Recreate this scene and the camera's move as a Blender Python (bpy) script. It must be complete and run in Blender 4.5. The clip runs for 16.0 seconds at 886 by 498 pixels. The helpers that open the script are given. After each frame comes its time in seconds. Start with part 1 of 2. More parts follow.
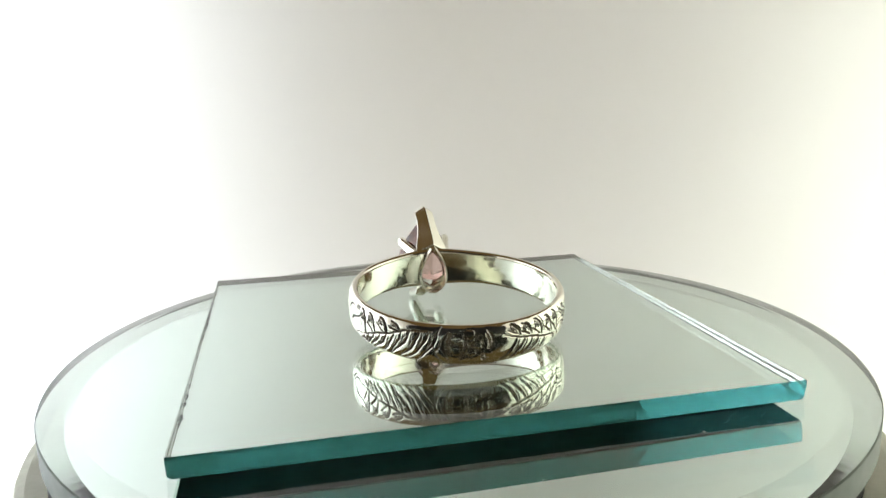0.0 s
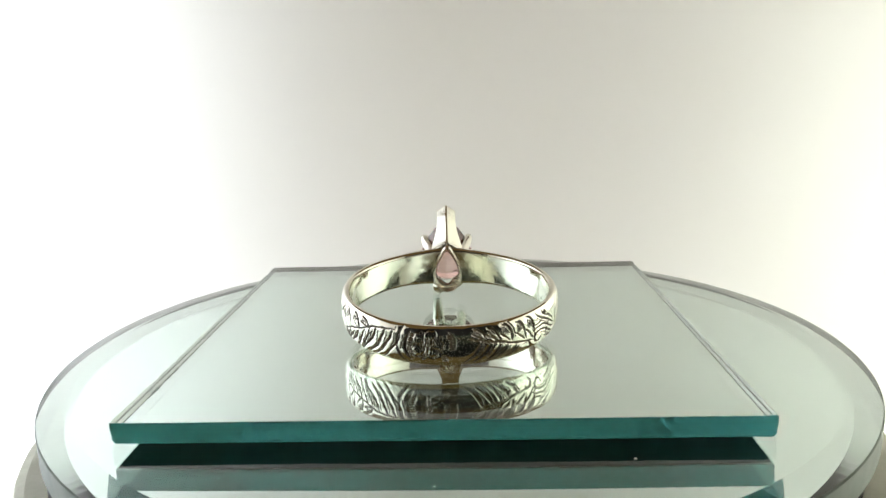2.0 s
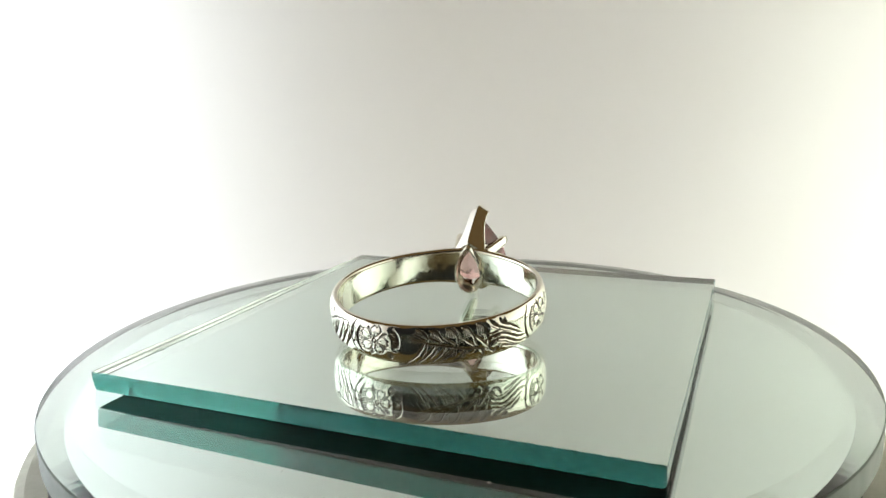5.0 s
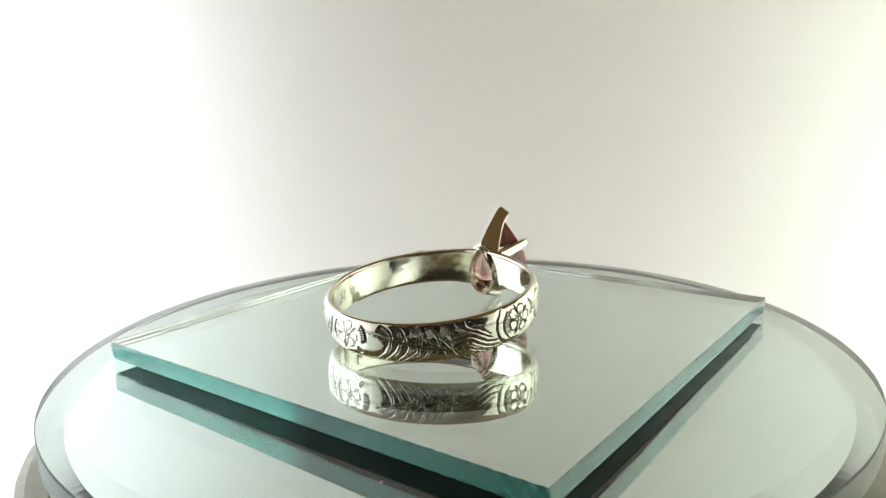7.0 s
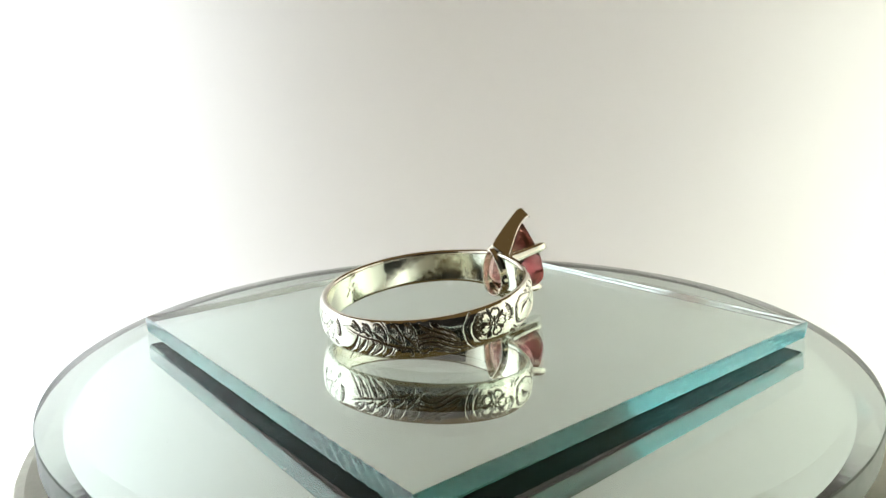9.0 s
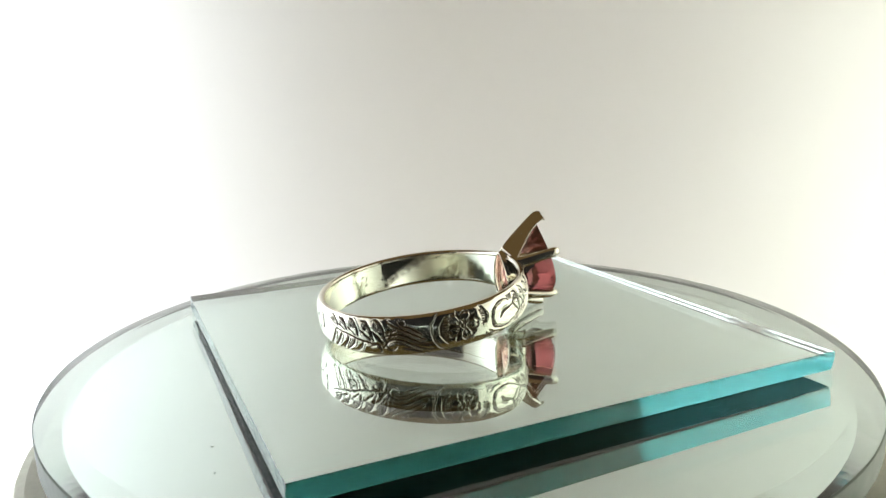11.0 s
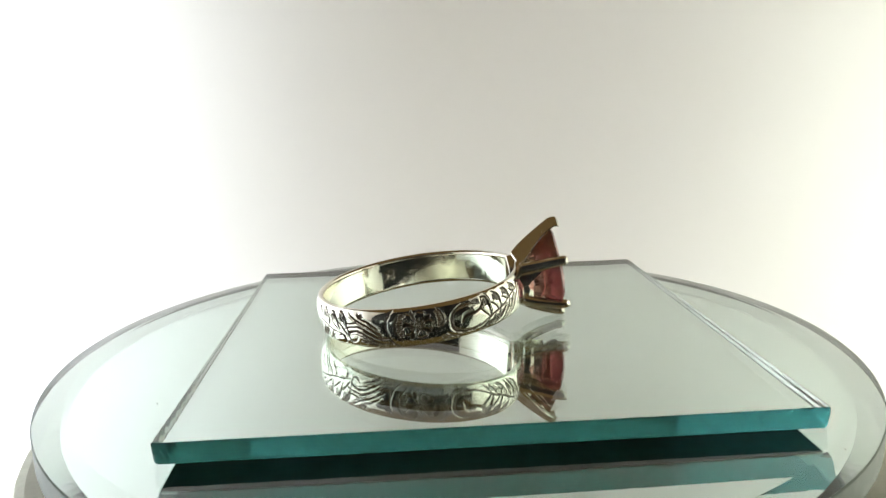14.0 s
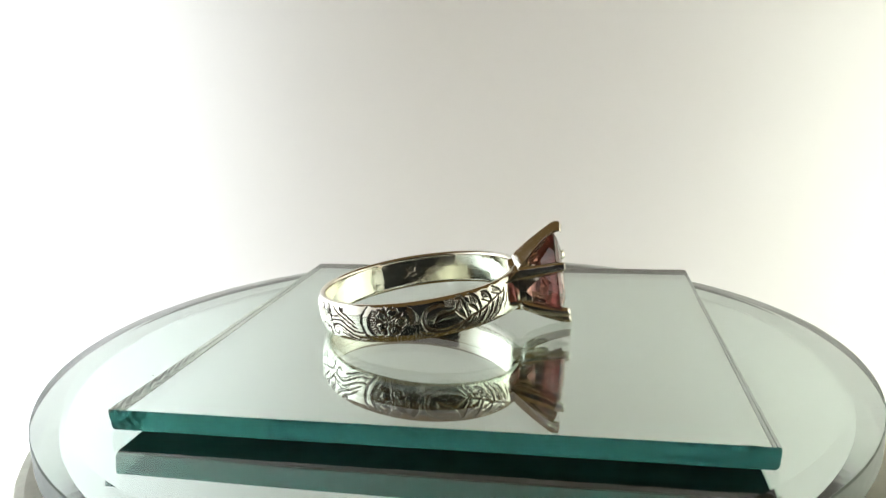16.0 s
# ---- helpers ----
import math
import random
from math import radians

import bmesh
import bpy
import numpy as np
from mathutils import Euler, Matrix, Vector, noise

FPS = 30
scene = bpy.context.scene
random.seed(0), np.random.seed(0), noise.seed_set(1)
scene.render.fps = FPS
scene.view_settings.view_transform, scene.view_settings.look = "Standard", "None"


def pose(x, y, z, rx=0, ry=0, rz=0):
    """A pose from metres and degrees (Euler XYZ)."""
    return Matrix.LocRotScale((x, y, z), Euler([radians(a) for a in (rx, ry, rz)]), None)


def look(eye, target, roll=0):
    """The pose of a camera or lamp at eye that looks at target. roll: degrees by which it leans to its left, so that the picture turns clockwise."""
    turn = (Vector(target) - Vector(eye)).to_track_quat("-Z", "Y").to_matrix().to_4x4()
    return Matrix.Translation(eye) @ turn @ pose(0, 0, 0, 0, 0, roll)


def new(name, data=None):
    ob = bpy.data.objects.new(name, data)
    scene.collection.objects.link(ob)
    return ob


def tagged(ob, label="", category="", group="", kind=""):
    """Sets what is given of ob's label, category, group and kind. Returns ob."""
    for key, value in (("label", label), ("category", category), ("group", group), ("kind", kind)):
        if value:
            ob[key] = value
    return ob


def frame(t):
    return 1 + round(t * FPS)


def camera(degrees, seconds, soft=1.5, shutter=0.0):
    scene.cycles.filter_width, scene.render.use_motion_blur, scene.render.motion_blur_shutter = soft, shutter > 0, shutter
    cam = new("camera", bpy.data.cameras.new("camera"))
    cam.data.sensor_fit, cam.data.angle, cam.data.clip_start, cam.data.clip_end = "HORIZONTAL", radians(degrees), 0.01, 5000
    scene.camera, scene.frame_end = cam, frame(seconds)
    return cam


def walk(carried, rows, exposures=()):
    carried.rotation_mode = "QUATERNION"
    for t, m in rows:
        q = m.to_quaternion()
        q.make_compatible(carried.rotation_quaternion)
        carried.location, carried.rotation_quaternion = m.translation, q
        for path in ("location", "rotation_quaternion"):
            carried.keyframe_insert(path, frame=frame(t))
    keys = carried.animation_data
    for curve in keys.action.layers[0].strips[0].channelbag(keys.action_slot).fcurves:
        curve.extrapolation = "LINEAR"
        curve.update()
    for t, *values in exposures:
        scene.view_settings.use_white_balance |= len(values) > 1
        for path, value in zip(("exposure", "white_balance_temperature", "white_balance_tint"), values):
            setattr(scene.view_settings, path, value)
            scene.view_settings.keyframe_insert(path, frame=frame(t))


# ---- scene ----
MM = 0.001
RATE = -7.0465         # degrees a second of the turntable
SPAN = 16.0

# ---- camera ----
cam = camera(61.23, SPAN, soft=1.45)
EYE = Vector((0.0, -0.07619, 0.02449))
YAW, PITCH, ROLL = radians(0.487), radians(12.142), -1.5485
AIM = EYE + Vector((-math.sin(YAW) * math.cos(PITCH), math.cos(YAW) * math.cos(PITCH), -math.sin(PITCH)))
walk(cam, [(0.0, look(EYE, AIM, ROLL)), (SPAN, look(EYE, AIM, ROLL))], exposures=[(0.0, -0.07), (SPAN, -0.07)])

# ---- light: a dim room round a white cloth light tent with a lamp outside each flank ----
world = bpy.data.worlds.new("room_light")
scene.world = world
world.use_nodes = True
world.node_tree.nodes["Background"].inputs[0].default_value = (0.75, 0.50, 0.22, 1)
world.node_tree.nodes["Background"].inputs[1].default_value = 0.17


def area_lamp(name, eye, target, size, watts, colour):
    data = bpy.data.lights.new(name, "AREA")
    data.shape, data.size, data.energy, data.color = "DISK", size, watts, colour
    ob = new(name, data)
    ob.matrix_world = look(eye, target)
    return ob


area_lamp("tent_lamp", (-0.60, 0.21, -0.07), (0, 0, -0.03), 0.36, 14.9, (0.87, 0.94, 1.03))
area_lamp("tent_lamp", (0.63, 0.125, -0.10), (0, 0, -0.04), 0.36, 10.2, (0.945, 1.0, 0.865))
scene.cycles.max_bounces, scene.cycles.glossy_bounces, scene.cycles.transmission_bounces = 24, 16, 24


# ---- materials ----
def material(name, colour, rough=0.5, metal=0.0, transmission=0.0, ior=1.5):
    m = bpy.data.materials.new(name)
    m.use_nodes = True
    b = m.node_tree.nodes["Principled BSDF"]
    b.inputs["Base Color"].default_value = (*colour, 1)
    b.inputs["Roughness"].default_value = rough
    b.inputs["Metallic"].default_value = metal
    b.inputs["Transmission Weight"].default_value = transmission
    b.inputs["IOR"].default_value = ior
    return m, m.node_tree.nodes, m.node_tree.links, b


def grain(m, scale, low, high, detail=4.0, socket="Base Color"):
    """Noise in object space between two colours or two values."""
    nodes, links = m.node_tree.nodes, m.node_tree.links
    co = nodes.new("ShaderNodeTexCoord")
    nz = nodes.new("ShaderNodeTexNoise")
    nz.inputs["Scale"].default_value, nz.inputs["Detail"].default_value = scale, detail
    links.new(co.outputs["Object"], nz.inputs["Vector"])
    ramp = nodes.new("ShaderNodeValToRGB")
    ramp.color_ramp.elements[0].position, ramp.color_ramp.elements[1].position = 0.32, 0.68
    ramp.color_ramp.elements[0].color = (*low, 1) if isinstance(low, tuple) else (low, low, low, 1)
    ramp.color_ramp.elements[1].color = (*high, 1) if isinstance(high, tuple) else (high, high, high, 1)
    links.new(nz.outputs["Fac"], ramp.inputs["Fac"])
    links.new(ramp.outputs["Color"], nodes["Principled BSDF"].inputs[socket])
    return nz


def relief(m, scale, strength, distance, detail=3.0):
    nodes, links = m.node_tree.nodes, m.node_tree.links
    co = nodes.new("ShaderNodeTexCoord")
    nz = nodes.new("ShaderNodeTexNoise")
    nz.inputs["Scale"].default_value, nz.inputs["Detail"].default_value = scale, detail
    links.new(co.outputs["Object"], nz.inputs["Vector"])
    bump = nodes.new("ShaderNodeBump")
    bump.inputs["Strength"].default_value, bump.inputs["Distance"].default_value = strength, distance
    links.new(nz.outputs["Fac"], bump.inputs["Height"])
    links.new(bump.outputs["Normal"], nodes["Principled BSDF"].inputs["Normal"])


SILVER = material("polished_silver", (0.815, 0.78, 0.68), 0.1, 1.0)[0]
grain(SILVER, 900.0, 0.05, 0.18, detail=6.0, socket="Roughness")
relief(SILVER, 1500.0, 0.12, 0.00004)
ENGRAVED, en, el, eb = material("engraved_silver", (0.815, 0.78, 0.68), 0.1, 1.0)
relief(ENGRAVED, 1500.0, 0.12, 0.00004)
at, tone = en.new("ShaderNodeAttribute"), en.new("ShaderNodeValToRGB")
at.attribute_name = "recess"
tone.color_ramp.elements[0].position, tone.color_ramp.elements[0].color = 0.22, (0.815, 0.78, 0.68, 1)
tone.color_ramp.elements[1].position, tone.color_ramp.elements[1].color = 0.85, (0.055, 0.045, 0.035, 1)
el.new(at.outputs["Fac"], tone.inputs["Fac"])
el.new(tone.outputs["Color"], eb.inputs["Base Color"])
dull = en.new("ShaderNodeMapRange")
dull.inputs["From Min"].default_value, dull.inputs["From Max"].default_value = 0.2, 0.9
dull.inputs["To Min"].default_value, dull.inputs["To Max"].default_value = 0.09, 0.36
el.new(at.outputs["Fac"], dull.inputs["Value"])
el.new(dull.outputs["Result"], eb.inputs["Roughness"])
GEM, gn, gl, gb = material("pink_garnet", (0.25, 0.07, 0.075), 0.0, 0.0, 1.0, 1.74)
# pale end of the ramp paints in light passing through the stone
through_light, hue = gn.new("ShaderNodeAttribute"), gn.new("ShaderNodeValToRGB")
through_light.attribute_name = "through_light"
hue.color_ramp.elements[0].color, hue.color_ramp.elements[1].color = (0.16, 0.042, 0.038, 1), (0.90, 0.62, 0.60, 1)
gl.new(through_light.outputs["Fac"], hue.inputs["Fac"])
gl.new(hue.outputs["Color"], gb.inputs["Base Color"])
GLASS = material("clear_glass", (0.872, 0.965, 0.95), 0.0, 0.0, 1.0, 1.52)[0]
GLASS_EDGE = material("cut_glass_edge", (0.07, 0.29, 0.315), 0.12, 0.0, 1.0, 1.52)[0]
RIM = material("ground_glass_rim", (0.1, 0.125, 0.1), 0.45, 0.0, 0.25, 1.52)[0]
RIM.node_tree.nodes["Principled BSDF"].inputs["Specular IOR Level"].default_value = 0.03
grain(RIM, 500.0, (0.12, 0.155, 0.125), (0.16, 0.195, 0.16))
MIRROR = material("silvering", (0.905, 0.94, 0.912), 0.0, 1.0)[0]
PAINT = material("mirror_back_paint", (0.05, 0.055, 0.05), 0.7)[0]
PAINT.node_tree.nodes["Principled BSDF"].inputs["Specular IOR Level"].default_value = 0.08
grain(PAINT, 400.0, (0.003, 0.022, 0.018), (0.007, 0.034, 0.028))
CREAM = material("cream_plastic", (0.62, 0.58, 0.47), 0.5)[0]
grain(CREAM, 700.0, (0.83, 0.85, 0.71), (0.92, 0.93, 0.80))
relief(CREAM, 2500.0, 0.2, 0.0001)
DARK = material("black_body_and_gap", (0.012, 0.012, 0.014), 0.8)[0]
DARK.node_tree.nodes["Principled BSDF"].inputs["Specular IOR Level"].default_value = 0.15
DUST = material("grey_dust", (0.60, 0.58, 0.55), 0.8)[0]
WHITE = material("white_table", (0.8, 0.79, 0.77), 0.55)[0]
grain(WHITE, 60.0, (0.76, 0.75, 0.73), (0.83, 0.82, 0.80))
WALL = material("brown_room_wall", (0.16, 0.10, 0.06), 0.7)[0]
grain(WALL, 6.0, (0.11, 0.07, 0.04), (0.20, 0.13, 0.08))

CLOTH = bpy.data.materials.new("white_tent_cloth")
CLOTH.use_nodes = True
cn, cl = CLOTH.node_tree.nodes, CLOTH.node_tree.links
cn.remove(cn["Principled BSDF"])
mix = cn.new("ShaderNodeMixShader")
mix.inputs[0].default_value = 0.38
dif, tra = cn.new("ShaderNodeBsdfDiffuse"), cn.new("ShaderNodeBsdfTranslucent")
dif.inputs[0].default_value, tra.inputs[0].default_value = (0.90, 0.88, 0.86, 1), (0.90, 0.89, 0.86, 1)
cl.new(dif.outputs[0], mix.inputs[1])
cl.new(tra.outputs[0], mix.inputs[2])
cl.new(mix.outputs[0], cn["Material Output"].inputs[0])


# ---- mesh helpers (all in millimetres) ----
def mesh_of(name, verts, faces, mats, index=None, smooth=False):
    me = bpy.data.meshes.new(name)
    me.from_pydata([tuple(c * MM for c in v) for v in verts], [], [tuple(f) for f in faces])
    for m in mats:
        me.materials.append(m)
    if index is not None:
        me.polygons.foreach_set("material_index", index)
    me.polygons.foreach_set("use_smooth", [smooth] * len(me.polygons))
    me.update()
    return me


def fixed(me):
    """Makes the normals of a closed mesh point outwards."""
    bm = bmesh.new()
    bm.from_mesh(me)
    bmesh.ops.recalc_face_normals(bm, faces=bm.faces)
    bm.to_mesh(me)
    bm.free()
    return me


def part(name, me, parent=None, label=""):
    ob = new(name, me)
    ob.parent = parent
    return tagged(ob, label)


def lathe(profile, n, mats, index, smooth=False, name="lathe"):
    """Turns a closed profile of (radius, z) round the z axis; index names the material of each profile edge."""
    k = len(profile)
    verts, faces, ids = [], [], []
    for i in range(n):
        a = 2 * math.pi * i / n
        for r, z in profile:
            verts.append((r * math.cos(a), r * math.sin(a), z))
    for i in range(n):
        j = (i + 1) % n
        for e in range(k):
            f = (e + 1) % k
            faces.append((i * k + e, j * k + e, j * k + f, i * k + f))
            ids.append(index[e])
    me = mesh_of(name, verts, faces, mats, ids, smooth)
    return me


def thing(name, m, label, category, group="", kind=""):
    ob = new(name)
    ob.empty_display_size = 0.005
    ob.matrix_world = m
    return tagged(ob, label, category, group, kind)


# ---- the setting ----
def build_setting():
    # tent: a drum of cloth, open at the front and above
    n, verts, faces = 144, [], []
    radius = 300.0
    rows = [(radius, -250.0 + 25.0 * i) for i in range(20)]
    for i in range(n):
        a = 2 * math.pi * i / n
        for r, z in rows:
            w = 1.0 + 0.004 * math.sin(7 * a + z * 0.02)
            verts.append((r * w * math.cos(a), r * w * math.sin(a), z))
    k = len(rows)
    for i in range(n):
        m = (i + 1) % n
        a = (360.0 * (i + 0.5) / n + 270) % 360 - 180
        for e in range(k - 1):
            z = (rows[e][1] + rows[e + 1][1]) / 2
            if -42 < a < 52 and z < 400:
                continue
            faces.append((i * k + e, m * k + e, m * k + e + 1, i * k + e + 1))
    ob = new("backdrop", mesh_of("backdrop", verts, faces, [CLOTH], smooth=True))
    tagged(ob, "white translucent cloth light tent lit from outside", "light tent", kind="structure")
    for name, (x0, x1, y0, y1, z0, z1), mat, label in (
            ("table", (-800, 800, -800, 800, -280, -250), WHITE, "plain white table top under the turntable"),
            ("wall_south", (-1000, 1000, -1040, -1000, -280, 900), WALL, "dim brown wall behind the camera")):
        v = [(x, y, z) for x in (x0, x1) for y in (y0, y1) for z in (z0, z1)]
        f = [(0, 1, 3, 2), (4, 6, 7, 5), (0, 4, 5, 1), (2, 3, 7, 6), (0, 2, 6, 4), (1, 5, 7, 3)]
        tagged(new(name, fixed(mesh_of(name, v, f, [mat]))), label, name.split("_")[0], kind="structure")


def build_camera_body():
    """The filming camera's dark body behind the lens, which the polished band mirrors."""
    ob = thing("camera_body", pose(0.010, -0.096, 0.024), "flat dark camera body facing the turntable", "camera")
    w, h, t, r = 118.0, 58.0, 4.0, 7.0
    loop = []
    for cx, cz, a0 in ((w - r, h - r, 0), (-w + r, h - r, 90), (-w + r, -h + r, 180), (w - r, -h + r, 270)):
        loop += [(cx + r * math.cos(radians(a0 + 15 * i)), cz + r * math.sin(radians(a0 + 15 * i))) for i in range(7)]
    k = len(loop)
    verts = [(x, y, z) for y in (-t, t) for x, z in loop]
    faces = [(i, (i + 1) % k, k + (i + 1) % k, k + i) for i in range(k)] + [tuple(range(k)), tuple(range(k, 2 * k))]
    part("shell", fixed(mesh_of("shell", verts, faces, [DARK])), ob)


# ---- turntable, round mirror, square mirror ----
def build_turntable():
    base = thing("turntable_base", pose(0, 0, -0.250), "cream speckled plastic turntable base under the round mirror", "turntable")
    prof = [(0.01, 0), (60, 0), (60, 6), (30, 12), (25, 30), (25, 200), (40, 215), (41.0, 232), (42.2, 234), (42.2, 241), (41.8, 241.8), (41.0, 242), (0.01, 242)]
    part("platform", fixed(lathe(prof, 160, [CREAM], [0] * len(prof))), base)
    # added black filler that paints the shade of the gap under the mirror
    prof = [(0.01, 242.02), (39.2, 242.02), (39.2, 244.5), (38.8, 244.8), (0.01, 244.8)]
    part("gap_shade", fixed(lathe(prof, 160, [DARK], [0] * 5)), base, "black filler standing in for the shaded gap under the mirror")
    return base


def build_round_mirror():
    ob = thing("round_mirror", pose(0.00027, 0.00030, -0.00478), "round clear glass mirror with sloping rim on a turntable", "mirror")
    prof = [(0.01, 0.1), (39.8, 0.1), (39.9, 0.2), (39.9, 2.55), (39.8, 2.66), (37.3, 3.0), (0.01, 3.0)]
    part("glass", fixed(lathe(prof, 240, [GLASS, RIM, MIRROR], [2, 1, 1, 1, 0, 0, 0])), ob)
    prof = [(0.01, -0.4), (39.5, -0.4), (39.5, 0.06), (0.01, 0.06)]
    part("backing", fixed(lathe(prof, 160, [PAINT], [0] * 4)), ob, "dark painted back")
    return ob


SQUARE = (-0.843 * MM, 1.593 * MM, 12.54, 50.80)


def build_square_mirror():
    x, y, turn, side = SQUARE
    ob = thing("square_mirror", pose(x, y, -0.00178, 0, 0, turn), "square mirror tile with rough green cut glass edges", "mirror")
    h, n, k, top = side / 2, 400, 9, 1.78
    rim = []
    rnd = random.Random(4)
    chips = [(rnd.choice((3, 3, 3, 1)), rnd.random(), rnd.uniform(0.2, 1.0), rnd.uniform(0.03, 0.14)) for _ in range(44)]
    for s in range(4):
        c, d = math.cos(s * math.pi / 2), math.sin(s * math.pi / 2)
        for i in range(n):
            f = i / n
            for j in range(k):
                z = 0.08 + (top - 0.08) * j / (k - 1)
                q = j / (k - 1)
                # ribs of the break, curved across the thickness, on stretches of the edge
                rib = (f * side / 1.5 + 1.3 * q * math.tanh(5 * (f - 0.45)) + 1.2 * noise.noise((f * 3, s * 5.0, 0))) % 1.0
                amp = 0.3 * min(1.0, max(0.0, -0.1 + 2.2 * noise.noise((f * 3.3 + s * 7, 3.1, 0))))
                if s == 0:
                    amp = max(amp, min(1.0, max(0.0, (f - 0.66) * 6)) * (3.2 - 1.4 * q))
                out = -0.05 * amp * rib ** 2 + 0.03 * noise.noise((f * 5, q * 0.8, s * 9.0)) + 0.006 * noise.noise((f * 40, q * 2, s * 9.0))
                if j in (0, k - 1):
                    out -= 0.04
                    for cs, cf, cw, cd in chips:
                        if cs == s and j:
                            g = abs(f - cf) * side / cw
                            if g < 1:
                                out -= cd * (1 - g * g) * (0.7 + 0.3 * noise.noise((f * 200, 1.0, 2.0)))
                px, py = -h + side * f, -h - out
                # corners broken away along the lower arris
                worn = max(0.0, 1 - q / 0.6) * (0.35 + 0.4 * noise.noise((s * 4.0, q * 3, round(f) * 2.0))) + 0.08
                over = abs(px) + abs(py) - (2 * h - worn)
                if over > 0:
                    px -= math.copysign(over / 2, px)
                    py += over / 2
                rim.append((c * px - d * py, d * px + c * py, z))
    faces, ids = [], []
    total = 4 * n
    for i in range(total):
        m = (i + 1) % total
        for j in range(k - 1):
            faces.append((i * k + j, m * k + j, m * k + j + 1, i * k + j + 1))
            ids.append(1)
    faces.append(tuple(i * k + k - 1 for i in range(total)))
    ids.append(0)
    faces.append(tuple(i * k for i in reversed(range(total))))
    ids.append(2)
    me = fixed(mesh_of("glass", rim, faces, [GLASS, GLASS_EDGE, MIRROR], ids, True))
    me.set_sharp_from_angle(angle=radians(38))
    part("glass", me, ob)
    b = h - 0.25
    v = [(sx * b, sy * b, z) for z in (0.0, 0.05) for sx, sy in ((-1, -1), (1, -1), (1, 1), (-1, 1))]
    f = [(3, 2, 1, 0), (4, 5, 6, 7), (0, 1, 5, 4), (1, 2, 6, 5), (2, 3, 7, 6), (3, 0, 4, 7)]
    part("backing", fixed(mesh_of("backing", v, f, [PAINT])), ob, "dark painted back")
    return ob


# ---- the ring ----
R_OUT, R_IN, HALF = 10.90, 9.97, 1.83
TILT, HEAD = 6.59, 108.8
LIFT = 3.415           # height of the ring's centre over the square mirror
RING = Matrix.Translation((0.61 * MM, -3.05 * MM, 0)) @ pose(0, 0, 0, 0, 0, HEAD)
LEAN = Matrix.Translation((0, 0, LIFT)) @ pose(0, 0, 0, 0, -TILT, 0)
HEAD_TURN = pose(0, 0, 0, 0, 0, -4.0)   # the stone's setting sits a little off the side to which the band leans


def leaned(verts):
    return [tuple(LEAN @ Vector(v)) for v in verts]


def headed(verts):
    return leaned([HEAD_TURN @ Vector(v) for v in verts])


def pear(n, length_up, length_down, width, offset=0.0, sharp=1.0):
    """Pear outline in (y, z): the point is at +z, the round end at -z."""
    out = []
    for i in range(n):
        a = 2 * math.pi * i / n
        c = math.cos(a)
        z = length_up * c if c > 0 else length_down * c
        w = width * math.sin(a)
        if c > 0:
            w *= (1 - c * c * 0.55 * sharp) * (1 - 0.35 * sharp * c ** 3)
        out.append((w, z + offset))
    return out


def inside(y, z, outline):
    hit, k = False, len(outline)
    for i in range(k):
        (y0, z0), (y1, z1) = outline[i], outline[i - 1]
        if (z0 > z) != (z1 > z) and y < (y1 - y0) * (z - z0) / (z1 - z0) + y0:
            hit = not hit
    return hit


def segments(u, v, curve):
    """Distance from the grid to a polyline of (u, v), and the share of its length there."""
    best, where, k = np.full(u.shape, 9.0), np.zeros(u.shape), len(curve) - 1
    for i in range(k):
        (a, b), (c, d) = curve[i], curve[i + 1]
        t = np.clip(((u - a) * (c - a) + (v - b) * (d - b)) / ((c - a) ** 2 + (d - b) ** 2 + 1e-9), 0, 1)
        dist = np.hypot(u - a - t * (c - a), v - b - t * (d - b))
        where = np.where(dist < best, (i + t) / k, where)
        best = np.minimum(best, dist)
    return best, where


def arc(cx, cy, r, a0, a1, n=10, squash=1.0):
    return [(cx + r * math.cos(radians(a0 + (a1 - a0) * i / n)), cy + squash * r * math.sin(radians(a0 + (a1 - a0) * i / n))) for i in range(n + 1)]


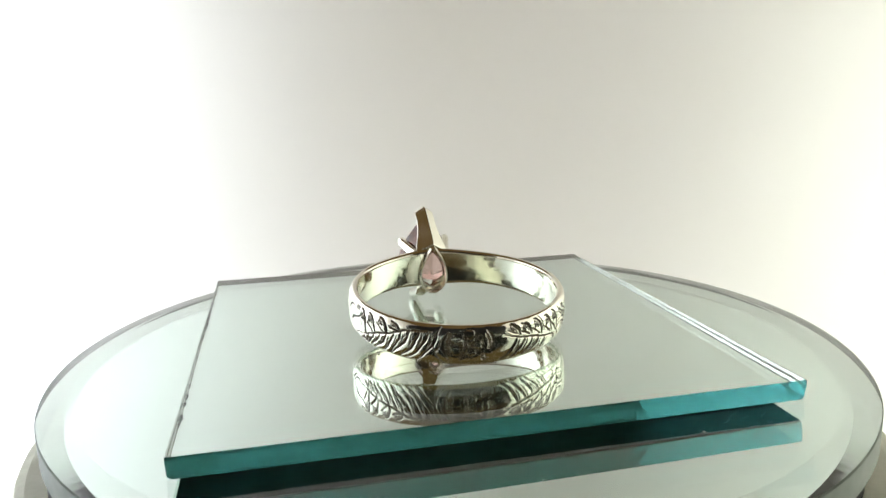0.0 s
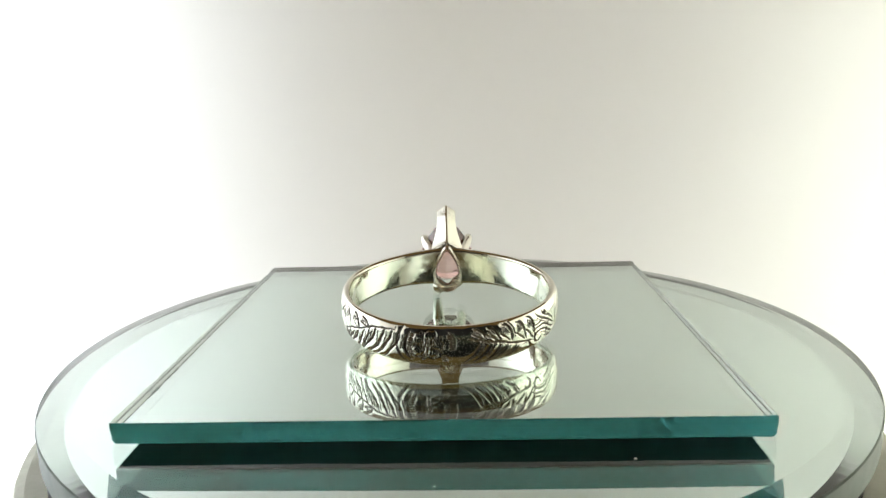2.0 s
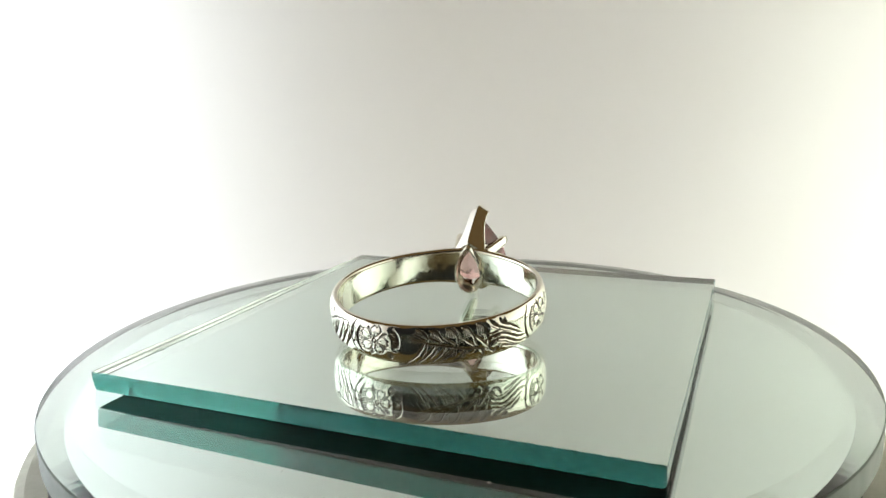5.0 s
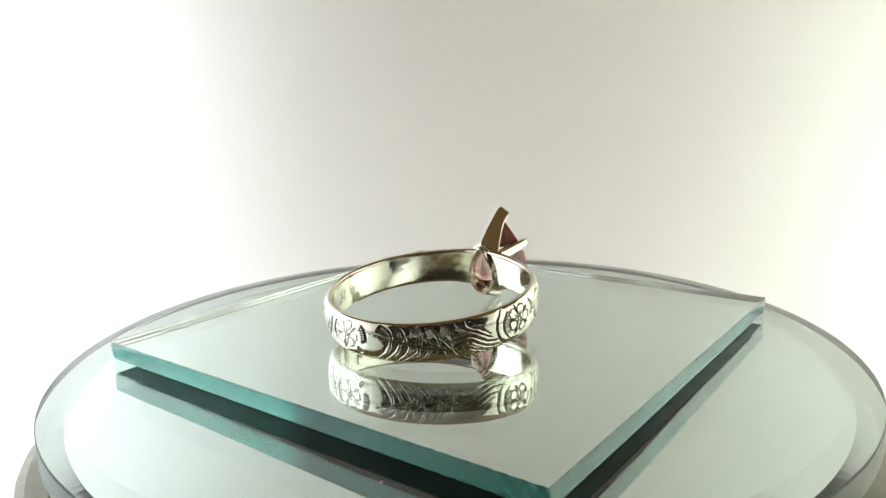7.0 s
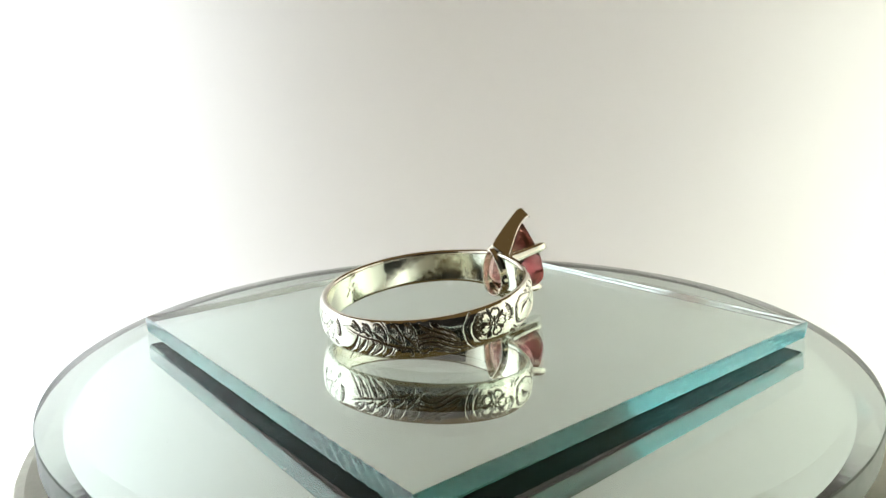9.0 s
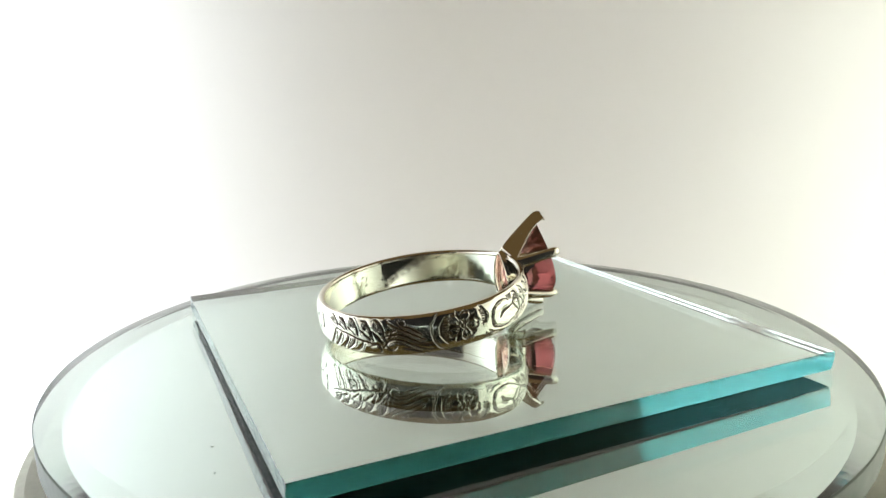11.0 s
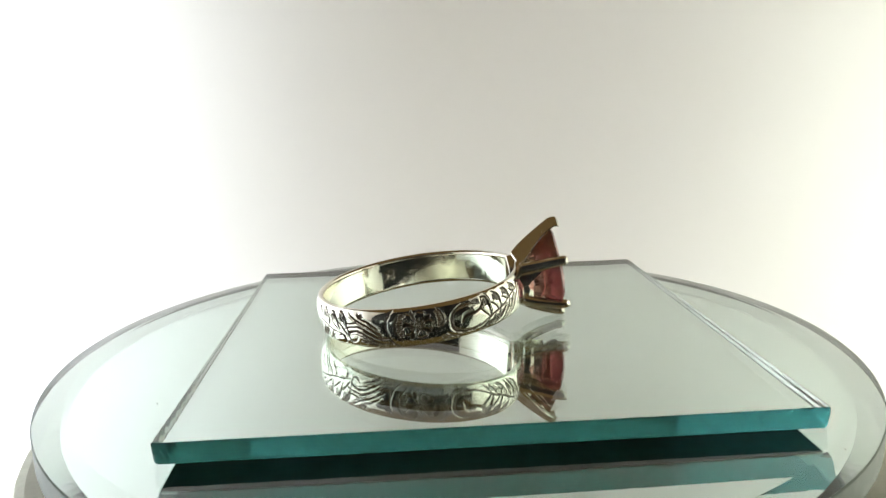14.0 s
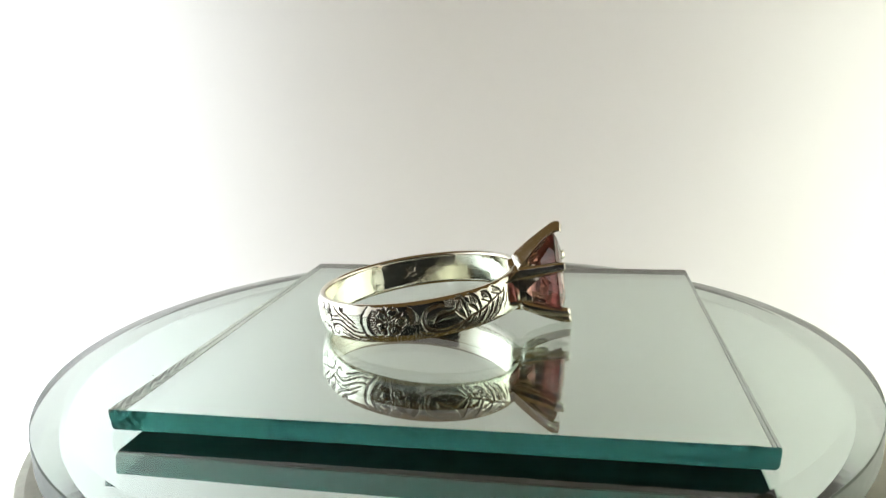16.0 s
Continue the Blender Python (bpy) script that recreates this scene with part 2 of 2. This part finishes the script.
def engraving(nu, vs):
    """Heights of the cut pattern over the whole band: combs, flowers, hearts, feathered stems and scrolls.
    Lengths along the band are in millimetres from a flower's centre; v runs across the band."""
    rnd = random.Random(7)
    total = 2 * math.pi * R_OUT
    h, shade = np.zeros((nu, len(vs))), np.zeros((nu, len(vs)))
    across = vs * HALF

    def cut(home, curve, width=0.085, depth=0.15, taper=True, soft=True):
        for _ in range(2 if soft and 2 < len(curve) < 12 else 0):
            halves = [curve[0]]
            for (x0, y0), (x1, y1) in zip(curve, curve[1:]):
                halves += [(0.75 * x0 + 0.25 * x1, 0.75 * y0 + 0.25 * y1), (0.25 * x0 + 0.75 * x1, 0.25 * y0 + 0.75 * y1)]
            curve = halves + [curve[-1]]
        if soft and width > 0.095 and len(curve) > 12 and rnd.random() < 0.4:
            # a finer stroke beside the main one, over part of its length
            k, gap = len(curve), rnd.choice((-1, 1)) * rnd.uniform(0.20, 0.30)
            first, last = int(k * rnd.uniform(0.05, 0.3)), int(k * rnd.uniform(0.6, 0.95))
            beside = []
            for i in range(max(1, first), min(k - 1, last)):
                dx, dy = curve[i + 1][0] - curve[i - 1][0], curve[i + 1][1] - curve[i - 1][1]
                run = math.hypot(dx, dy) + 1e-6
                beside.append((curve[i][0] - gap * dy / run, curve[i][1] + gap * dx / run))
            if len(beside) > 2:
                cut(home, beside, 0.05, 0.11, True, False)
        low, high = min(x for x, _ in curve) - 0.5, max(x for x, _ in curve) + 0.5
        i0, i1 = int((home + low) / total * nu), int((home + high) / total * nu) + 1
        us = np.arange(i0, i1) / nu * total - home
        u, v = np.meshgrid(us, across, indexing="ij")
        u = u + 0.05 * np.sin(1.9 * u + 2.3 * v + home)
        v = v + 0.05 * np.sin(2.1 * u + 1.3 * home)
        # unsteady graver
        u = u + 0.022 * np.sin(7.3 * v + 4.1 * u) + 0.014 * np.sin(17.0 * v - 9.0 * u)
        v = v + 0.022 * np.sin(6.7 * u - 3.3 * v) + 0.014 * np.sin(15.0 * u + 11.0 * v)
        d, w = segments(u, v, curve)
        wd = rnd.uniform(0.78, 1.08) * width * (np.maximum(np.sin(np.pi * np.clip(w, 0.0, 1.0)) ** 0.5, 0.30) if taper else 1.0)
        rows = np.arange(i0, i1) % nu
        groove = -0.72 * depth * np.exp(-(d / wd) ** 2) - (0.028 if 0.08 <= width <= 0.12 else 0.006) * np.exp(-(d / 0.25) ** 2)
        h[rows] = np.minimum(h[rows], groove)
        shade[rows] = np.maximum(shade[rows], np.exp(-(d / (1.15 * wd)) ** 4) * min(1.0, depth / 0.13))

    def near(x, by=0.06):
        return x + rnd.uniform(-by, by)

    def flower(home, deep=1.0):
        turn = rnd.uniform(0, 72)
        for i in range(5):
            a = radians(turn + 72 * i + rnd.uniform(-7, 7))
            c, d, far = math.cos(a), math.sin(a), rnd.uniform(0.95, 1.15)
            loop = [(0.30, 0.0), (0.60, 0.36), (1.02, 0.46), (1.35, 0.20), (1.18, 0.0), (1.35, -0.22), (1.0, -0.44), (0.58, -0.34), (0.30, 0.0)]
            cut(home, [(1.1 * far * (p * c - q * d), far * (p * d + q * c) + 0.2) for p, q in loop], 0.07, 0.14 * deep, False)
            cut(home, [(0.45 * c, 0.42 * d + 0.2), (0.8 * c, 0.72 * d + 0.2)], 0.07, 0.12 * deep)
            a += radians(36)
            cut(home, [(0.85 * math.cos(a), 0.2 + 0.8 * math.sin(a)), (1.45 * math.cos(a), 0.2 + 1.45 * math.sin(a))], 0.22, 0.15 * deep)
        cut(home, arc(0, 0.2, 0.2, 0, 360, 12), 0.06, 0.14, False, False)

    def comb(home, side):
        """A crescent hollow crossed by short rungs."""
        if side < 0:
            for reach, r, w, low, high in ((2.95, 2.3, 0.10, -60, 50), (2.1, 1.9, 0.15, -44, 40)):
                cut(home, [(reach * -1 + r - r * math.cos(radians(k)), 0.1 + r * math.sin(radians(k))) for k in range(low, high + 1, 6)], w, 0.17, True, False)
        else:
            cut(home, [(2.05, -0.2), (2.45, 0.35), (2.35, 1.0), (1.9, 1.5)], 0.12, 0.16)
        for k in range(-4, 6) if side < 0 else range(-1, 6):
            y = 0.1 + 0.22 * k
            bow = 0.18 * (0.22 * k) ** 2
            x = 1.72 - bow if side < 0 else 2.15 - bow
            cut(home, [(side * (x - 0.22), near(y, 0.03)), (side * (x + 0.26), near(y, 0.03))], 0.06, 0.15, False)

    def heart(home):
        cut(home, [(5.4, 1.15), (4.5, 1.3), (3.5, 0.95), (3.05, 0.1), (3.2, -0.75), (4.1, -1.3), (5.3, -1.35), (6.3, -0.95)], 0.10, 0.17)
        cut(home, [(4.25, -0.35), (4.65, 0.1), (5.2, 0.3), (5.7, 0.3)], 0.17, 0.16)
        for k in range(5):
            cut(home, [(5.5 + 0.17 * k, 1.5), (5.45 + 0.2 * k, near(1.05, 0.1))], 0.05, 0.13, False)
            cut(home, [(2.2 + 0.2 * k, -1.62), (2.35 + 0.17 * k, near(-1.2, 0.1))], 0.05, 0.13, False)
        cut(home, [(5.6, 0.3), (6.3, 0.55), (6.9, 1.2)], 0.09, 0.16)
        cut(home, [(2.7, -0.9), (3.1, -1.35), (4.0, -1.6)], 0.08, 0.14)

    def rising(x):
        return min(1.25, -1.15 + 0.33 * (x - 6.0))

    def falling(x):
        return max(-1.1, 0.65 - 0.23 * (x - 3.8))

    def feather(home, stem, start, stop, fingers):
        """A slanting stem with hatched commas above it and long fingers below."""
        count = int((stop - start) / 0.5)
        cut(home, [(start + 0.5 * i, stem(start + 0.5 * i)) for i in range(count + 1)], 0.085, 0.17, True, False)
        x, top = start + 0.8, 1.55
        while x < stop:
            y = stem(x)
            if top - y > 0.6:
                cut(home, [(x - 0.35, top), (x + 0.30, 0.9 * top), (x + 0.62, 0.5 * top + 0.5 * y), (x + 0.75, y + 0.16)], 0.11, 0.17)
                cut(home, [(x - 0.55, 0.55 * top + 0.45 * y), (x - 0.05, 0.35 * top + 0.65 * y), (x + 0.5, y + 0.18)], 0.08, 0.15)
                for k in range(4):
                    cut(home, [(x - 0.30 + 0.18 * k, near(0.84 * top, 0.05)), (x - 0.22 + 0.18 * k, near(0.55 * top + 0.4 * y, 0.1))], 0.05, 0.14, False)
            x += near(1.45, 0.12)
        x = start + 1.2
        while x < fingers:
            y, run = stem(x), near(1.2, 0.2)
            deep = y + 1.62
            if deep > 0.35:
                run *= 0.5 + 0.4 * deep
                cut(home, [(x, y - 0.10), (x - 0.15 * run, y - 0.35 * deep), (x - 0.5 * run, y - 0.7 * deep), (x - run, -1.62)], 0.10, 0.17)
                cut(home, [(x + 0.25, y - 0.2), (x + 0.15, y - 0.4 * deep), (x - 0.3, y - 0.72 * deep)], 0.055, 0.12)
            x += near(0.85, 0.10)

    def scroll(home):
        """A curling leaf along the lower edge and pointed blades above it."""
        cut(home, [(15.6, -1.5), (14.4, -1.35), (13.2, -0.85), (12.2, -0.25), (11.3, -0.15), (10.7, -0.6), (10.9, -1.2), (11.5, -1.25), (11.8, -0.85)], 0.10, 0.17)
        cut(home, [(15.3, -0.9), (14.2, -0.75), (13.0, -0.2), (12.2, 0.25), (11.2, 0.25), (10.3, -0.1)], 0.095, 0.17)
        cut(home, [(12.3, -1.1), (13.2, -1.35), (14.0, -1.6)], 0.10, 0.16)
        cut(home, [(11.0, 1.6), (11.5, 1.1), (12.5, 0.55), (13.6, 0.1), (14.6, -0.45)], 0.10, 0.17)
        cut(home, [(12.1, 1.55), (12.4, 1.0), (13.3, 0.75), (14.3, 0.1)], 0.09, 0.16)
        cut(home, [(12.35, 1.3), (12.75, 1.15)], 0.20, 0.16)
        cut(home, [(10.6, 0.55), (11.3, 0.5), (11.9, 0.75)], 0.08, 0.15)
        cut(home, [(9.3, -0.9), (9.9, -0.7), (10.2, -1.3), (9.9, -1.62)], 0.09, 0.16)

    homes = [radians(a) * R_OUT for a in (-25.0, 70.0, 165.0, 260.0)]
    for k, home in enumerate(homes):
        if k:
            comb(home, -1)
            flower(home, (0.8, 0.55, 0.95)[k - 1])
            comb(home, 1)
        if k in (1, 3):
            heart(home)
        stem, start, stop, fingers = ((rising, 6.0, 15.0, 15.4), (rising, 6.0, 15.0, 15.6), (falling, 3.6, 11.0, 9.0), (rising, 6.0, 12.8, 12.8))[k]
        feather(home, stem, start, stop, fingers)
        if k == 2:
            scroll(home)
            cut(home, arc(1.55, -1.0, 0.24, 0, 360, 12), 0.06, 0.14, False, False)
            cut(home, [(1.53, -1.0), (1.58, -1.0)], 0.07, 0.12, False)
    return h, shade


def build_band(ring):
    nu, nv = 2600, 88
    vs = np.linspace(-1, 1, nv)
    h, shade = engraving(nu, vs)
    fade = np.clip((0.97 - np.abs(vs)) / 0.06, 0, 1)[None, :]
    # slow dents of hand work in the polished ground
    gu, gv = np.meshgrid(np.arange(nu) / nu * 2 * math.pi, vs, indexing="ij")
    dents = 0.010 * np.sin(7 * gu + 1.1 * gv + 0.4) + 0.006 * np.sin(19 * gu - 2.3 * gv) + 0.0035 * np.sin(41 * gu + 3.1 * gv + 1.0)
    rad = R_OUT - 0.17 * np.abs(vs)[None, :] ** 2 - 0.27 * np.abs(vs)[None, :] ** 6 + (h + dents) * fade
    ang = np.arange(nu) / nu * 2 * math.pi
    verts, faces = [], []
    inner = [(R_IN + 0.18, 1.0), (R_IN + 0.05, 0.95)] + [(R_IN - 0.03, 0.88 - 0.11 * i) for i in range(17)] + [(R_IN + 0.05, -0.95), (R_IN + 0.18, -1.0)]
    k = nv + len(inner)
    for i in range(nu):
        c, s = math.cos(ang[i]), math.sin(ang[i])
        off = abs((ang[i] + radians(4) + math.pi) % (2 * math.pi) - math.pi)
        wide = 1 + 0.16 * math.exp(-(off / 0.34) ** 2)
        wob = 1 + 0.0025 * math.sin(3 * ang[i]) + 0.001 * math.sin(11 * ang[i])
        for j in range(nv):
            r = rad[i, j] * wob
            verts.append((r * c, r * s, vs[j] * HALF * wide))
        for r, z in inner:
            r += 0.015 * noise.noise((4.0 * c, 4.0 * s, z * 0.6)) + 0.007 * noise.noise((19.0 * c, 19.0 * s, z * 3))
            verts.append((r * c, r * s, z * (HALF + 0.02) * wide))
    cut = pear(40, 3.25, 1.85, 1.45, -0.9, 0.62)
    for i in range(nu):
        m = (i + 1) % nu
        for j in range(k):
            f = (j + 1) % k
            q = (i * k + j, m * k + j, m * k + f, i * k + f)
            x, y, z = (sum(verts[a][b] for a in q) / 4 for b in range(3))
            if x > 9 and abs(y) < 4:
                hx, hy = x * math.cos(radians(4)) - y * math.sin(radians(4)), x * math.sin(radians(4)) + y * math.cos(radians(4))
                if inside(hy, z, cut):
                    continue
            faces.append(q)
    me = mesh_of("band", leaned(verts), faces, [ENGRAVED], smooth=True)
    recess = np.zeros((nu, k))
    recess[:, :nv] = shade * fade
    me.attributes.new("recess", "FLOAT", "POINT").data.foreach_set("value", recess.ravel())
    return part("band", fixed(me), ring, "silver band engraved with flowers and scrolling leaves")


def sweep(path, name, place=leaned):
    """A bar along path: rows of (centre, half width vector, half depth vector); rounded section."""
    section = [(math.copysign(abs(math.cos(a)) ** 0.6, math.cos(a)), math.copysign(abs(math.sin(a)) ** 0.6, math.sin(a))) for a in [math.pi * (i + 0.5) / 6 for i in range(12)]]
    verts, faces, k = [], [], 12
    for c, w, d in path:
        for a, b in section:
            verts.append(tuple(Vector(c) + Vector(w) * a + Vector(d) * b))
    n = len(path)
    for i in range(n - 1):
        m = i + 1
        for j in range(k):
            f = (j + 1) % k
            faces.append((i * k + j, m * k + j, m * k + f, i * k + f))
    faces += [tuple(range(k)), tuple((n - 1) * k + j for j in range(k))]
    return fixed(mesh_of(name, place(verts), faces, [SILVER], smooth=True))


GIRDLE = 14.35


def stone_outline(n=24):
    return pear(n, 5.75, 2.40, 3.2, -0.9)


def build_head(ring):
    # gallery: a pear-shaped collar that opens into the finger hole
    outer, wall = pear(48, 3.45, 2.05, 1.62, -0.9, 0.62), pear(48, 3.12, 1.80, 1.36, -0.9, 0.62)
    verts, faces = [], []
    for i in range(48):
        (y, z), (p, q) = outer[i], wall[i]
        verts += [(9.35, (y + p) / 2, (z + q) / 2), (9.5, y, z), (11.6, y * 1.08, z * 1.08), (11.75, p * 1.15, q * 1.15), (9.5, p, q)]
    for i in range(48):
        m = (i + 1) % 48
        for j in range(5):
            f = (j + 1) % 5
            faces.append((i * 5 + j, m * 5 + j, m * 5 + f, i * 5 + f))
    part("gallery", fixed(mesh_of("gallery", headed(verts), faces, [SILVER], smooth=True)), ring, "pear-shaped silver collar open at the back")
    # basket: a flaring wall that rises in smooth curves into the claws
    n, rows = 96, 10
    low, high = pear(n, 3.45, 1.95, 1.60, -0.9, 0.62), pear(n, 6.1, 2.75, 3.35, -0.9)
    claws = (0.0, 0.0, 62.0, -62.0, 154.0, -154.0)
    verts, faces = [], []
    for i in range(n):
        a = (360.0 * i / n + 180) % 360 - 180
        top = 0.16 + 0.10 * math.exp(-(a / 50.0) ** 2) + sum(0.45 * math.exp(-((a - c) / (20.0 if abs(c) < 30 else 14.0)) ** 2) for c in claws)
        top = min(top, 0.78)
        for skin in (0, 1):
            for j in range(rows + 1):
                f = top * (j if skin == 0 else rows - j) / rows
                g = f ** 1.15
                y, z = (low[i][b] + (high[i][b] - low[i][b]) * g for b in (0, 1))
                thin = 1.0 - skin * (0.26 - 0.10 * f)
                verts.append((10.3 + 4.6 * f + 0.03 * skin, y * thin, (z + 0.9) * thin - 0.9))
    k = 2 * (rows + 1)
    for i in range(n):
        m = (i + 1) % n
        for j in range(k):
            f = (j + 1) % k
            faces.append((i * k + j, m * k + j, m * k + f, i * k + f))
    me = fixed(mesh_of("basket", headed(verts), faces, [SILVER], smooth=True))
    me.set_sharp_from_angle(angle=radians(50))
    part("basket", me, ring, "silver basket with scooped sides under the stone")
    # V-shaped claw round the point: two plates that meet in a ridge
    rows = 24
    verts, faces = [], []
    for i in range(rows + 1):
        f = i / rows
        x = 10.0 + 5.15 * f
        curl = max(0.0, (f - 0.80) / 0.20) ** 2.5
        ridge = Vector((x - 0.12 + 0.22 * curl, 0, 2.82 + 3.53 * f ** 0.83 - 0.46 * curl))
        foot = (1 - f) ** 4
        wing_y = 1.02 + 0.14 * f + 0.95 * foot
        wing_z = ridge.z - (0.42 + 0.60 * f ** 3 + 0.8 * foot - 0.12 * curl)
        bend = 0.42 * (1 - f ** 5) + 5.0 * f * (1 - f) ** 3
        for side in (1, -1):
            a, b = ridge, Vector((x + bend, side * wing_y, wing_z))
            inn = Vector((0.12, -side * 0.40, -0.20))
            if side == 1:
                verts += [tuple(b + inn), tuple(b), tuple(a)]
            else:
                verts += [tuple(b), tuple(b + inn), tuple(a + Vector((0.1, 0, -0.6)))]
    k = 6
    for i in range(rows):
        for j in range(k):
            f = (j + 1) % k
            faces.append((i * k + j, (i + 1) * k + j, (i + 1) * k + f, i * k + f))
    faces += [tuple(range(k)), tuple(rows * k + j for j in range(k))]
    me = fixed(mesh_of("v_claw", headed(verts), faces, [SILVER], smooth=True))
    me.set_sharp_from_angle(angle=radians(30))
    ob = part("v_claw", me, ring, "folded silver V claw over the stone's point")
    bev = ob.modifiers.new("bevel", "BEVEL")
    bev.width, bev.segments, bev.limit_method = 0.13 * MM, 3, "ANGLE"
    # claws
    for y0, z0, y1, z1, side in ((1.6, 1.25, 2.85, 1.85, 1), (1.6, 1.25, 2.85, 1.85, -1), (0.95, -2.35, 1.3, -5.0, 1), (1.05, -2.0, 1.75, -3.35, -1)):
        path = []
        for i in range(13):
            f = i / 12
            x = 10.4 + 4.9 * f
            b = f ** 1.3 if z0 > 0 else f ** 0.7
            y, z = side * (y0 + (y1 - y0) * b), z0 + (z1 - z0) * b
            if f > 0.9:
                y, z = y * 0.955, z * 0.98
            out = Vector((0, y, z - (0.4 if z > 0 else -0.8))).normalized()
            if z > 0:
                out = Vector((0, side, 0.12)).normalized()
            across = Vector((1, 0, 0)).cross(out)
            s = 1.25 - 0.35 * f if f < 0.95 else 0.7
            path.append(((x, y, z), across * 0.55 * s, out * 0.46 * s))
        part("claw", sweep(path, "claw", place=headed), ring, "rounded silver claw")
    # stone: faceted pear
    n = 24
    base = stone_outline(n)
    ring_rows = [(0.0, 1.0, 0), (0.12, 1.0, 0), (0.42, 0.86, 0.5), (0.64, 0.62, 0)]
    low_rows = [(-1.5, 0.77, 0.5), (-3.0, 0.56, 0), (-4.1, 0.43, 0.5)]
    verts, faces, layers = [], [], []
    fine = stone_outline(n * 2)
    for dx, s, shift in list(reversed(low_rows)) + ring_rows:
        layer = []
        for i in range(n):
            y, z = fine[(2 * i + (1 if shift else 0)) % (2 * n)]
            layer.append(len(verts))
            verts.append((GIRDLE + dx, y * s, z * s - 0.25 * (1 - s)))
        layers.append((layer, shift))
    for (a, sa), (b, sb) in zip(layers, layers[1:]):
        for i in range(n):
            m = (i + 1) % n
            if sa == sb:
                faces.append((a[i], a[m], b[m], b[i]))
            elif sb:
                faces += [(a[i], a[m], b[i]), (a[m], b[m], b[i])]
            else:
                faces += [(a[i], b[m], b[i]), (a[i], a[m], b[m])]
    keel = layers[0][0]
    verts.append((GIRDLE - 4.75, 0.12, -0.75))
    faces += [tuple(layers[-1][0])] + [(keel[(i + 3) % n], keel[(i + 2) % n], keel[(i + 1) % n], keel[i], len(verts) - 1) for i in range(0, n, 3)]
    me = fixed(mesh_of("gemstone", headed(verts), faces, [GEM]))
    # deep round the belly; cut-off culet and table painted paler, as light coming through
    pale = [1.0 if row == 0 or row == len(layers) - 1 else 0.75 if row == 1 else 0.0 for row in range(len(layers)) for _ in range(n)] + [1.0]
    me.attributes.new("through_light", "FLOAT", "POINT").data.foreach_set("value", pale)
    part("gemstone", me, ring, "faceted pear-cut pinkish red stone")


def build_mark(ring):
    """A small stamped mark on the inside of the band."""
    at = radians(103.6)
    r = R_IN - 0.032
    for k, stroke in enumerate((arc(-0.25, 0.30, 0.36, 20, 340, 12), [(0.05, 0.1), (0.35, -0.35), (0.75, -0.65)], [(-0.55, -0.6), (0.0, -0.15), (0.55, 0.55)], [(-0.7, -0.25), (-0.2, -0.55)])):
        path = []
        for u, v in stroke:
            a = at + u / r
            c, s = math.cos(a), math.sin(a)
            path.append(((r * c, r * s, v), Vector((-s, c, 0)) * 0.07 + Vector((0, 0, 0.03)), Vector((c, s, 0)) * 0.05))
        part("stamp_stroke", sweep(path, "stamp_stroke"), ring, "worn stamped mark inside the band")


def build_ring():
    ring = thing("ring", RING, "silver ring with a pear-cut pink stone lying on a mirror", "ring")
    build_band(ring)
    build_head(ring)
    build_mark(ring)
    return ring


def build_specks():
    """Crumbs of dust that ride on the round mirror."""
    rnd = random.Random(9)
    made = []
    for x, y, size in ((19.1, -23.1, 0.12), (6.0, -29.7, 0.10), (21.9, 31.8, 0.10), (36.1, -11.2, 0.07), (4.3, -30.9, 0.07)):
        bm = bmesh.new()
        bmesh.ops.create_icosphere(bm, subdivisions=2, radius=size * MM)
        for v in bm.verts:
            v.co *= 1 + 0.5 * noise.noise(v.co * 4000 + Vector((x, y, 0)))
            v.co.z *= 0.5
        low = min(v.co.z for v in bm.verts)
        for v in bm.verts:
            v.co.z -= low
        me = bpy.data.meshes.new("dust_speck")
        bm.to_mesh(me)
        bm.free()
        me.materials.append(DUST)
        ob = new("dust_speck", me)
        ob.matrix_world = pose(x * MM, y * MM, -0.00178, 0, 0, rnd.uniform(0, 360))
        made.append(tagged(ob, "tiny grey crumb of dust on the round mirror", "dust", "dust on the round mirror"))
    return made


build_setting()
build_camera_body()
build_turntable()
round_mirror = build_round_mirror()
square_mirror = build_square_mirror()
finger_ring = build_ring()
specks = build_specks()


def motions():
    for ob in (round_mirror, square_mirror, finger_ring, *specks):
        home = ob.matrix_world.copy()
        walk(ob, [(0.5 * i, pose(0, 0, 0, 0, 0, RATE * 0.5 * i) @ home) for i in range(int(SPAN * 2) + 1)])


bpy.context.view_layer.update()
motions()
